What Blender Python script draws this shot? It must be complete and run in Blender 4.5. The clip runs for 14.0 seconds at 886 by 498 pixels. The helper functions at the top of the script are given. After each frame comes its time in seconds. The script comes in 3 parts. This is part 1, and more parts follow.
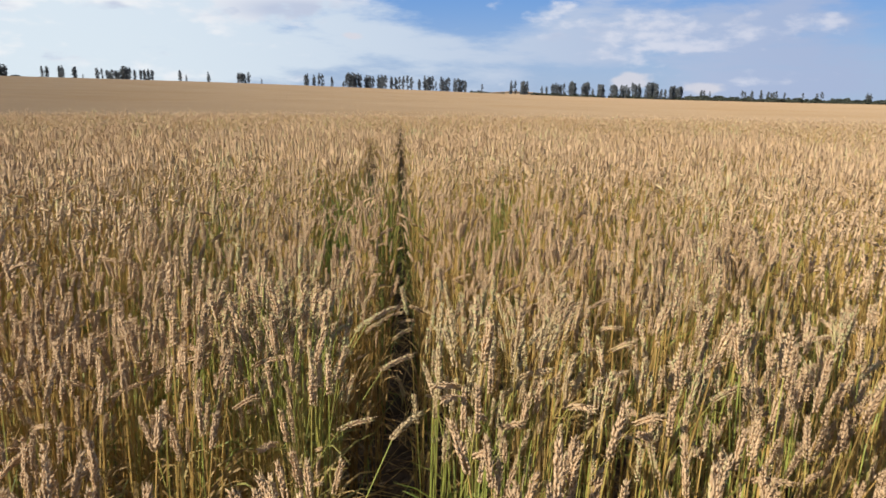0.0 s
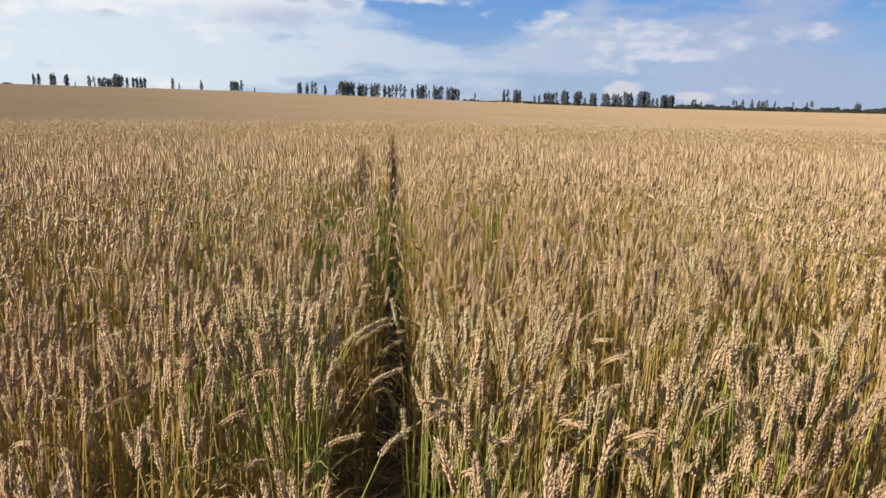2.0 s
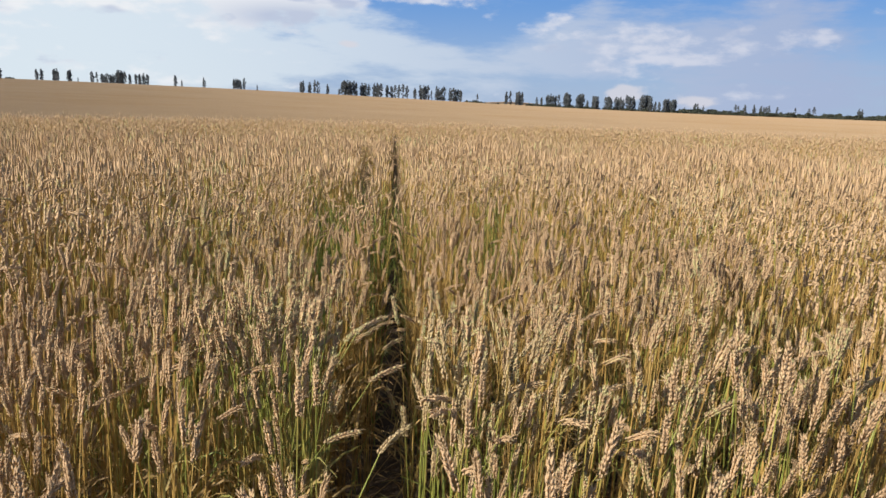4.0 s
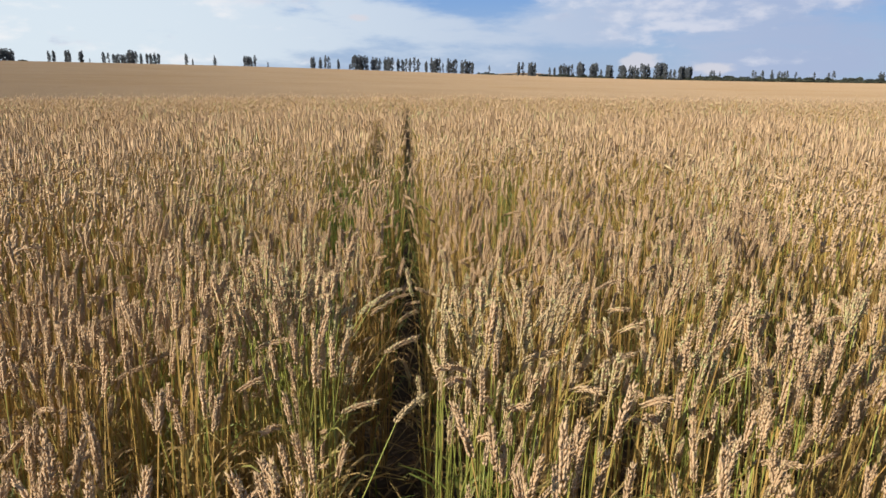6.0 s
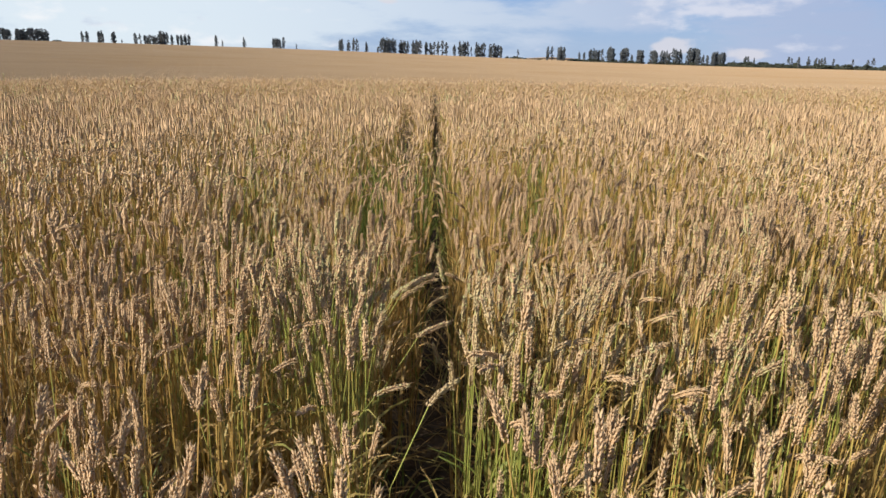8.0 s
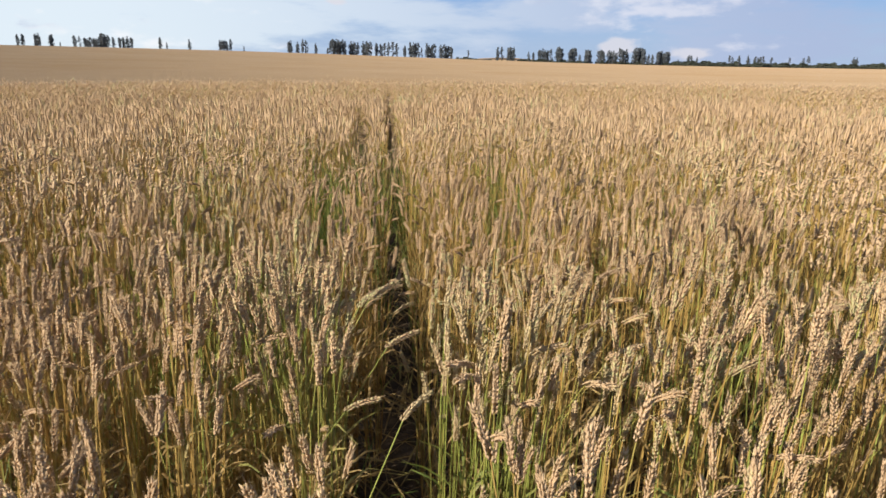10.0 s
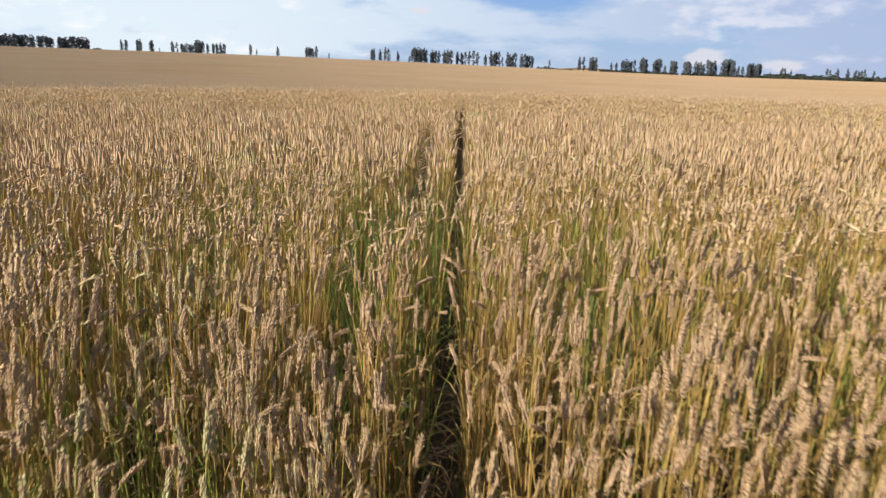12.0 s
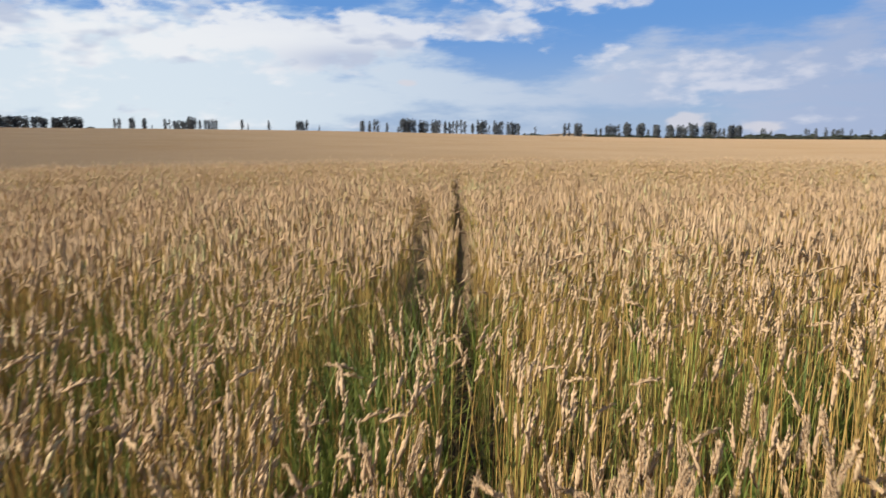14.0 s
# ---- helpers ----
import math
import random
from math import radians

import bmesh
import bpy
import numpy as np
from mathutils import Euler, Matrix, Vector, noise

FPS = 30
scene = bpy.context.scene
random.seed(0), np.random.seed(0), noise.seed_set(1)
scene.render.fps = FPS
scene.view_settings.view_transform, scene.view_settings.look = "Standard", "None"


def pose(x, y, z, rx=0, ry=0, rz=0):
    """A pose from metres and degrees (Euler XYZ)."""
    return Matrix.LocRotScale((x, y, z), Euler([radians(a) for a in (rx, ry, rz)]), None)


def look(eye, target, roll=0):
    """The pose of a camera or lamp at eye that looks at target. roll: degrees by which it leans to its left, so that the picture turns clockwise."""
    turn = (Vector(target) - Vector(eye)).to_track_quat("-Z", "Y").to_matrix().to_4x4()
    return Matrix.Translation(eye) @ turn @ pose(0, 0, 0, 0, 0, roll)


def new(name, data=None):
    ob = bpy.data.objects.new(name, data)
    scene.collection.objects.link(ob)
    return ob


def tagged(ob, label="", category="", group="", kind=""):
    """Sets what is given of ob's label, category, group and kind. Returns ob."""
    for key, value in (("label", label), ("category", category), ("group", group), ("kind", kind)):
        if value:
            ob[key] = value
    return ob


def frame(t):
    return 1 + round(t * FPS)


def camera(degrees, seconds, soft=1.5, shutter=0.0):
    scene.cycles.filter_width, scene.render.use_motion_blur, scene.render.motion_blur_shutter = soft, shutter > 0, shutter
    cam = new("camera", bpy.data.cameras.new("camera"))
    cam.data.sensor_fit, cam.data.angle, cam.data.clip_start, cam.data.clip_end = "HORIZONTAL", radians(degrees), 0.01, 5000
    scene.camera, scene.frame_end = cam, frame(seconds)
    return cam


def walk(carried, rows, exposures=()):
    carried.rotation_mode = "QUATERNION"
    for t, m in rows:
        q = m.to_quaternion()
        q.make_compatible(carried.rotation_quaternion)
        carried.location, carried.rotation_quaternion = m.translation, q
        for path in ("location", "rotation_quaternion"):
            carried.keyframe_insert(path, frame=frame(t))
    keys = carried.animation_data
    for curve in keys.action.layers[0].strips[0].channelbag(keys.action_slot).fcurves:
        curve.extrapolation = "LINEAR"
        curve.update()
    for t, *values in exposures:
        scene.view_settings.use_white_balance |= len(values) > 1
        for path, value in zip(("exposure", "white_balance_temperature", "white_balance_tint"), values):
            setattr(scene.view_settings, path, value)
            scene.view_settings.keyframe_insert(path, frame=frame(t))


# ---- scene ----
# ---- camera ----
cam = camera(66.6, 14.0, soft=1.6, shutter=0.35)
ROWS = [
    (0.0, 0.000, 0.000, 1.410, 77.27, -0.64, -0.00),
    (0.5, -0.010, -0.009, 1.416, 78.33, -2.29, 2.29),
    (1.0, -0.004, -0.006, 1.417, 79.23, -1.69, 0.88),
    (1.5, 0.006, 0.001, 1.407, 77.14, -2.74, -1.12),
    (2.0, 0.007, 0.017, 1.416, 77.95, -0.74, -0.58),
    (2.5, 0.008, 0.027, 1.416, 78.18, -0.36, -1.48),
    (3.0, 0.002, 0.026, 1.409, 78.57, -1.24, -0.83),
    (5.5, 0.006, 0.024, 1.403, 76.31, -1.11, 0.15),
    (6.0, 0.007, 0.019, 1.401, 75.82, -0.25, 0.58),
    (6.5, 0.003, 0.013, 1.405, 75.45, -0.07, 1.68),
    (7.0, -0.003, 0.010, 1.405, 75.35, -0.20, 2.99),
    (7.5, -0.006, 0.012, 1.405, 74.50, -0.57, 3.04),
    (10.0, -0.041, 0.062, 1.402, 74.62, -0.33, -1.16),
    (10.2, -0.019, 0.156, 1.384, 74.72, -2.12, -3.77),
    (10.5, 0.013, 0.298, 1.357, 75.81, -2.57, -1.59),
    (10.7, 0.050, 0.404, 1.368, 77.78, -1.92, 1.32),
    (11.0, 0.105, 0.562, 1.385, 77.98, 1.01, 1.28),
    (11.3, 0.100, 0.723, 1.353, 77.32, 0.34, 1.37),
    (11.5, 0.096, 0.830, 1.332, 74.01, 1.47, -0.54),
    (11.7, 0.049, 0.974, 1.374, 68.20, 3.20, 4.10),
    (11.8, 0.026, 1.046, 1.395, 72.13, 0.63, 5.74),
    (12.0, -0.021, 1.190, 1.437, 75.23, -1.09, 5.41),
    (12.2, -0.045, 1.298, 1.431, 74.53, -1.39, 7.37),
    (12.5, -0.082, 1.459, 1.422, 76.85, -1.55, 11.33),
    (12.7, -0.075, 1.573, 1.432, 78.92, 0.34, 11.65),
    (13.0, -0.065, 1.744, 1.446, 82.13, 0.27, 8.29),
    (13.2, -0.074, 1.820, 1.439, 81.10, 1.16, 7.92),
    (13.5, -0.088, 1.935, 1.428, 79.11, 1.35, 7.07),
    (13.7, -0.129, 2.076, 1.431, 79.68, -0.07, 7.53),
    (14.0, -0.190, 2.288, 1.435, 80.84, 0.39, 4.44),
]
walk(cam, [(t, pose(x, y, z, rx, ry, rz)) for t, x, y, z, rx, ry, rz in ROWS], exposures=[(0.0, 0.79), (3.0, 0.76), (5.5, 0.77), (7.5, 0.82), (10.0, 0.89), (11.0, 0.86), (12.0, 0.93), (12.5, 1.0), (13.5, 0.84), (14.0, 0.75)])

# ---- light ----
SUN_AZ, SUN_EL = -120.0, 30.5
sun_dir = Vector((math.sin(radians(SUN_AZ)) * math.cos(radians(SUN_EL)), math.cos(radians(SUN_AZ)) * math.cos(radians(SUN_EL)), math.sin(radians(SUN_EL))))
sun_data = bpy.data.lights.new("sun", "SUN")
sun_data.energy, sun_data.angle, sun_data.color = 4.1, radians(0.5), (1.0, 0.935, 0.82)
sun = new("sun", sun_data)
sun.matrix_world = look((0, 0, 0), -sun_dir)


class Nodes:
    """Short calls for building a node tree."""

    def __init__(self, tree):
        self.tree = tree
        tree.nodes.clear()

    def add(self, kind, **props):
        n = self.tree.nodes.new(kind)
        for k, v in props.items():
            if k == "operation":
                n.operation = v
            elif k == "data_type":
                n.data_type = v
            elif k == "sky_type":
                n.sky_type = v
        return n

    def put(self, socket, v):
        if isinstance(v, bpy.types.NodeSocket):
            self.tree.links.new(v, socket)
        else:
            socket.default_value = v

    def math(self, op, a, b=0.0, clamp=False):
        n = self.add("ShaderNodeMath", operation=op)
        n.use_clamp = clamp
        self.put(n.inputs[0], a)
        self.put(n.inputs[1], b)
        return n.outputs[0]

    def mix(self, f, a, b):
        n = self.add("ShaderNodeMix", data_type="RGBA")
        self.put(n.inputs[0], f)
        self.put(n.inputs[6], a)
        self.put(n.inputs[7], b)
        return n.outputs[2]

    def noise(self, vec, scale, detail=3.0, rough=0.55, color=False):
        n = self.add("ShaderNodeTexNoise")
        if vec is not None:
            self.put(n.inputs["Vector"], vec)
        self.put(n.inputs["Scale"], scale)
        self.put(n.inputs["Detail"], detail)
        self.put(n.inputs["Roughness"], rough)
        return n.outputs[1 if color else 0]

    def ramp(self, v, lo, hi):
        """0 below lo, 1 above hi, smooth between."""
        n = self.add("ShaderNodeMapRange")
        n.interpolation_type = "SMOOTHSTEP"
        self.put(n.inputs[0], v)
        self.put(n.inputs[1], lo)
        self.put(n.inputs[2], hi)
        return n.outputs[0]

    def xyz(self, x, y, z):
        n = self.add("ShaderNodeCombineXYZ")
        for i, v in enumerate((x, y, z)):
            self.put(n.inputs[i], v)
        return n.outputs[0]


def make_world():
    world = bpy.data.worlds.new("summer_sky")
    world.use_nodes = True
    scene.world = world
    k = Nodes(world.node_tree)
    sky = k.add("ShaderNodeTexSky", sky_type="NISHITA")
    sky.sun_disc = False
    sky.sun_elevation, sky.sun_rotation = radians(SUN_EL), radians(SUN_AZ)
    sky.altitude, sky.air_density, sky.dust_density, sky.ozone_density = 150, 1.0, 0.6, 2.2
    tc = k.add("ShaderNodeTexCoord")
    sep = k.add("ShaderNodeSeparateXYZ")
    k.put(sep.inputs[0], tc.outputs["Generated"])
    az = k.math("ARCTAN2", sep.outputs[0], sep.outputs[1])
    el = k.math("ARCSINE", sep.outputs[2])
    # thin sheets drawn out sideways, a band of broken heaps above, small heaps on the skyline
    sheet = k.noise(k.xyz(k.math("MULTIPLY", az, 2.2), k.math("MULTIPLY", el, 9.0), 0.35), 2.3, 6.0, 0.6)
    lumps = k.noise(k.xyz(k.math("MULTIPLY", az, 4.0), k.math("MULTIPLY", el, 9.5), 2.1), 3.6, 7.0, 0.58)

    def blob(a, e, wa, we, gain):
        """A soft rise of the cloud cover round one direction (degrees)."""
        da = k.math("DIVIDE", k.math("SUBTRACT", az, radians(a)), radians(wa))
        de = k.math("DIVIDE", k.math("SUBTRACT", el, radians(e)), radians(we))
        r2 = k.math("ADD", k.math("MULTIPLY", da, da), k.math("MULTIPLY", de, de))
        return k.math("MULTIPLY", k.math("POWER", 2.718, k.math("MULTIPLY", r2, -1.0)), gain)

    def cover(base, blobs):
        for b in blobs:
            base = k.math("ADD", base, blob(*b))
        return base

    left = k.ramp(az, radians(32), radians(-30))
    low = k.ramp(el, radians(5), radians(0))
    blue = k.mix(k.ramp(el, radians(0), radians(10)), (3.9, 5.4, 8.0, 1), (1.35, 3.5, 8.0, 1))
    blue = k.mix(0.85, sky.outputs[0], blue)
    blue = k.mix(k.ramp(el, radians(12), radians(35)), blue, sky.outputs[0])
    veil = k.mix(left, (4.3, 5.2, 7.4, 1), (8.2, 9.2, 9.9, 1))
    col = k.mix(k.math("MULTIPLY", k.ramp(cover(sheet, SHEETS), 0.44, 0.70), 0.9), blue, veil)
    body = cover(lumps, BANKS)
    mask = k.ramp(body, 0.56, 0.76)
    shade = k.ramp(k.noise(k.xyz(k.math("MULTIPLY", az, 4.0), k.math("ADD", k.math("MULTIPLY", el, 9.5), 0.16), 2.1), 3.0, 3.0, 0.5), 0.50, 0.66)
    shade = k.math("MAXIMUM", shade, blob(-11.5, 6.5, 5.5, 1.0, 1.2), clamp=True)
    white = k.mix(k.math("MULTIPLY", shade, 0.75), k.mix(left, (6.9, 7.3, 8.7, 1), (9.6, 9.8, 10.1, 1)), (4.6, 5.4, 7.4, 1))
    col = k.mix(k.math("MULTIPLY", mask, 0.9), col, white)
    heap = None
    for b in HEAPS:
        one = k.math("ADD", blob(*b), k.math("MULTIPLY", k.math("SUBTRACT", lumps, 0.5), 1.0))
        heap = one if heap is None else k.math("MAXIMUM", heap, one)
    col = k.mix(k.math("MULTIPLY", k.ramp(heap, 0.34, 0.56), 0.8), col, (7.6, 7.5, 8.2, 1))
    bg = k.add("ShaderNodeBackground")
    k.put(bg.inputs[0], col)
    bg.inputs[1].default_value = 0.053
    out = k.add("ShaderNodeOutputWorld")
    k.put(out.inputs[0], bg.outputs[0])


# direction, spread (degrees) and strength of the thin sheets, the broken banks and the low heaps
SHEETS = [(-18, 3.5, 12, 3, 0.22), (-32, 5, 16, 6, 0.26), (-8, 3, 10, 3, 0.04), (16, 5, 13, 2.8, 0.24), (28, 3, 8, 3, 0.12), (3, 6, 5, 2.4, -0.2), (16, 9.6, 10, 1.8, -0.25), (-16, 12, 12, 1.6, -0.2)]
BANKS = [(-30, 8.0, 12, 2.2, 0.24), (-19, 8.4, 7, 1.9, 0.24), (-11, 7.6, 6, 1.9, 0.26), (0, 9.0, 6, 1.2, 0.25), (7, 10.6, 6, 1.0, 0.25), (16, 5.4, 11, 1.7, 0.19), (-34, 3.5, 12, 2.5, 0.08), (0, 4.5, 8, 2.2, -0.2), (20, 9.2, 10, 1.4, -0.25)]
HEAPS = [(14.9, 1.3, 2.5, 1.0, 0.72), (20.6, 0.8, 2.4, 0.7, 0.62), (-4.6, 1.2, 1.5, 0.6, 0.5), (-7.4, 4.7, 1.4, 0.45, 0.55)]
make_world()


# ---- materials ----
def surface(name, dark, light, grain=30.0, patch=1.2, rough=0.7, translucent=0.0, third=None, third_at=(0.5, 0.7), third_scale=0.8, bump=0.0, bump_scale=60.0, island=0.35, spec=0.3, ahead=0.0, matte=0.0):
    """A rough natural surface: two tones mixed by grain, patches and chance per piece, and a third tone in patches."""
    m = bpy.data.materials.new(name)
    m.use_nodes = True
    k = Nodes(m.node_tree)
    geo = k.add("ShaderNodeNewGeometry")
    pos = geo.outputs["Position"]
    a = k.noise(pos, grain, 3.0)
    b = k.noise(pos, patch, 3.0)
    f = k.math("ADD", k.math("MULTIPLY", k.math("SUBTRACT", a, 0.5), 1.3), k.math("MULTIPLY", k.math("SUBTRACT", b, 0.5), 1.1))
    f = k.math("ADD", f, k.math("MULTIPLY", k.math("SUBTRACT", geo.outputs["Random Per Island"], 0.5), island * 2))
    f = k.math("ADD", f, 0.5, clamp=True)
    col = k.mix(f, (*dark, 1), (*light, 1))
    if third:
        c = k.math("ADD", k.noise(pos, third_scale, 4.0, 0.6), k.math("MULTIPLY", k.math("SUBTRACT", geo.outputs["Random Per Island"], 0.5), 0.3))
        if ahead:
            # the crop ripens unevenly: greener some way along the track
            sep = k.add("ShaderNodeSeparateXYZ")
            k.put(sep.inputs[0], pos)
            c = k.math("ADD", c, k.math("MULTIPLY", k.ramp(sep.outputs[1], 2.0, 3.6), ahead))
        col = k.mix(k.ramp(c, *third_at), col, (*third, 1))
    bs = k.add("ShaderNodeBsdfPrincipled")
    k.put(bs.inputs["Base Color"], col)
    bs.inputs["Roughness"].default_value = rough
    bs.inputs["Specular IOR Level"].default_value = spec
    bs.inputs["Diffuse Roughness"].default_value = matte
    if bump:
        bn = k.add("ShaderNodeBump")
        bn.inputs["Strength"].default_value = bump
        bn.inputs["Distance"].default_value = 0.8 / bump_scale
        k.put(bn.inputs["Height"], k.noise(pos, bump_scale, 5.0, 0.65))
        k.put(bs.inputs["Normal"], bn.outputs[0])
    sh = bs.outputs[0]
    if translucent:
        tr = k.add("ShaderNodeBsdfTranslucent")
        k.put(tr.inputs[0], col)
        mx = k.add("ShaderNodeMixShader")
        mx.inputs[0].default_value = translucent
        k.put(mx.inputs[1], sh)
        k.put(mx.inputs[2], tr.outputs[0])
        sh = mx.outputs[0]
    out = k.add("ShaderNodeOutputMaterial")
    k.put(out.inputs[0], sh)
    return m


EAR = surface("ripe_ear", (0.42, 0.280, 0.158), (0.66, 0.455, 0.268), grain=45, patch=3.0, rough=0.75, translucent=0.1, island=0.3, spec=0.2, third=(0.50, 0.46, 0.22), third_at=(0.60, 0.80), third_scale=0.9)
STALK = surface("straw_stalk", (0.33, 0.19, 0.05), (0.54, 0.365, 0.12), grain=30, patch=1.3, rough=0.5, translucent=0.08, third=(0.28, 0.30, 0.065), third_at=(0.53, 0.70), third_scale=1.1)
LEAF = surface("dry_leaf", (0.20, 0.12, 0.04), (0.44, 0.30, 0.115), grain=25, patch=1.5, rough=0.6, translucent=0.18, third=(0.16, 0.20, 0.04), third_at=(0.56, 0.74), third_scale=1.2, ahead=0.05)
GREEN = surface("green_blade", (0.10, 0.15, 0.03), (0.26, 0.29, 0.07), grain=20, patch=1.5, rough=0.5, translucent=0.35)
SOIL = surface("dark_soil", (0.035, 0.024, 0.016), (0.10, 0.07, 0.045), grain=35, patch=3, rough=0.95, bump=0.9, bump_scale=40, spec=0.1)
CROP = surface("wheat_canopy", (0.265, 0.178, 0.10), (0.36, 0.252, 0.15), grain=9, patch=0.05, rough=0.9, bump=1.0, bump_scale=8, island=0.0, spec=0.05, matte=1.0, third=(0.29, 0.19, 0.10), third_at=(0.5, 0.7), third_scale=0.02)
BARK = surface("poplar_bark", (0.07, 0.055, 0.04), (0.16, 0.13, 0.10), grain=6, patch=1, rough=0.9, bump=0.6, bump_scale=12)
# distance haze is put into the leaf colour: bluer and greyer than poplar leaves
HAZED_FOLIAGE = surface("hazed_poplar_foliage", (0.05, 0.058, 0.064), (0.105, 0.115, 0.122), grain=1.6, patch=0.3, rough=0.7, translucent=0.12, island=0.5)
SCRUB = surface("scrub_foliage", (0.026, 0.032, 0.022), (0.055, 0.06, 0.042), grain=1.6, patch=0.3, rough=0.8, translucent=0.1, island=0.5)


# ---- mesh helpers ----
def mesh_of(name, verts, tris, material, smooth=True):
    """A mesh of triangles from two arrays."""
    verts, tris = np.asarray(verts, np.float32).reshape(-1, 3), np.asarray(tris, np.int32).reshape(-1, 3)
    me = bpy.data.meshes.new(name)
    me.vertices.add(len(verts))
    me.vertices.foreach_set("co", verts.ravel())
    me.loops.add(len(tris) * 3)
    me.loops.foreach_set("vertex_index", tris.ravel())
    me.polygons.add(len(tris))
    me.polygons.foreach_set("loop_start", np.arange(0, len(tris) * 3, 3, dtype=np.int32))
    me.polygons.foreach_set("use_smooth", np.full(len(tris), smooth))
    me.materials.append(material)
    me.update(calc_edges=True)
    return me


def part(name, mesh, parent, label="", kind=""):
    ob = new(name, mesh)
    ob.parent = parent
    return tagged(ob, label, kind=kind)


def joined(pieces):
    """Several (verts, tris) as one pair."""
    vs, ts, n = [], [], 0
    for v, t in pieces:
        vs.append(v)
        ts.append(np.asarray(t) + n)
        n += len(v)
    return np.concatenate(vs), np.concatenate(ts)


def spindle(length, radius, sides, belly=0.42, flat=1.0):
    """A pointed grain shape along z."""
    a = np.arange(sides) * 2 * np.pi / sides
    ring = np.stack([np.cos(a) * radius, np.sin(a) * radius * flat, np.full(sides, length * belly)], 1)
    v = np.concatenate([[[0, 0, 0]], ring, [[0, 0, length]]])
    t = []
    for i in range(sides):
        j = (i + 1) % sides
        t += [(0, 1 + j, 1 + i), (sides + 1, 1 + i, 1 + j)]
    return v, np.array(t)


def turned(v, rx=0.0, ry=0.0, rz=0.0, at=(0, 0, 0)):
    m = np.array(Euler((rx, ry, rz)).to_matrix())
    return v @ m.T + np.array(at)


def tube(z0, z1, r0, r1, sides, segs):
    vs, ts = [], []
    a = np.arange(sides) * 2 * np.pi / sides
    for k in range(segs + 1):
        f = k / segs
        r, z = r0 + (r1 - r0) * f, z0 + (z1 - z0) * f
        vs.append(np.stack([np.cos(a) * r, np.sin(a) * r, np.full(sides, z)], 1))
    for k in range(segs):
        for i in range(sides):
            j = (i + 1) % sides
            p, q = k * sides + i, k * sides + j
            ts += [(p, q, q + sides), (p, q + sides, p + sides)]
    return np.concatenate(vs), np.array(ts)


def blade(length, width, segs, rise, droop, twist, rng):
    """A grass blade: a narrow strip that rises from the origin and arches over."""
    vs, ts = [], []
    x = z = 0.0
    for k in range(segs + 1):
        f = k / segs
        ang = rise + droop * f * f
        if k:
            x += math.sin(ang) * length / segs
            z += math.cos(ang) * length / segs
        w = width * (1 - 0.92 * f ** 1.7) * (0.6 if k == 0 else 1.0)
        tw = twist * f
        side = np.array([-math.sin(tw) * math.cos(ang), math.cos(tw), math.sin(tw) * math.sin(ang)])
        c = np.array([x, 0, z])
        vs += [c - side * w / 2, c + side * w / 2]
    for k in range(segs):
        p = 2 * k
        ts += [(p, p + 1, p + 3), (p, p + 3, p + 2)]
    return np.array(vs), np.array(ts)


def spread(template, at, rz, scale, tilt=None):
    """Lay copies of (verts, tris) at the places given, turned about z and scaled, into one pair."""
    v, t = template
    c, s = np.cos(rz)[:, None], np.sin(rz)[:, None]
    x, y, z = v[:, 0][None] * scale[:, None], v[:, 1][None] * scale[:, None], v[:, 2][None] * scale[:, None]
    if tilt is not None:
        x = x + z * tilt[:, None]
    out = np.stack([x * c - y * s + at[:, 0:1], x * s + y * c + at[:, 1:2], z + at[:, 2:3]], 2)
    tris = t[None] + (np.arange(len(at)) * len(v))[:, None, None]
    return out.reshape(-1, 3), tris.reshape(-1, 3)


# ---- terrain ----
TRACK = math.tan(radians(-3.5))  # the bare track runs slightly to the west of north
CREST = 700.0


def skyline(x, y):
    """The height of the far crest, in the direction of (x, y)."""
    r = np.hypot(x, y) + 1e-6
    return 1.41 - 0.85 + CREST * np.tan(np.radians(0.44 + 0.74 * np.tanh(-2.42 * x / r)))


def step(v, a, b):
    f = np.clip((v - a) / (b - a), 0, 1)
    return f * f * (3 - 2 * f)


def terrain(x, y):
    """Level by the camera, a shallow dip behind, then a long rise to the crest."""
    x, y = np.asarray(x, float), np.asarray(y, float)
    r = np.hypot(x, y)
    top = skyline(x, y)
    low = -1.8
    z = low * step(r, 13, 75)
    g = np.clip((r - 60) / (CREST - 60), 0, 1)
    z = z + (top - low) * (0.75 * g + 0.25 * g * g * (3 - 2 * g))
    z = z - 9.0 * step(r, CREST, CREST + 130)
    az = np.degrees(np.arctan2(x, y))
    far = 1.41 + 1500 * math.tan(radians(0.45))
    bulge = np.exp(-((az - 6.0) / 5.5) ** 2)
    z = z + (far - z) * bulge * step(r, 900, 1500)
    return z


def in_wedge(x, y, margin=0.0):
    """Whether a place lies in the stretch of field ahead of the start."""
    return (np.abs(x + 0.05 * np.maximum(y, 0)) < 0.82 * np.maximum(y, 0) + 0.3 + margin) & (y > 0.5 - margin)


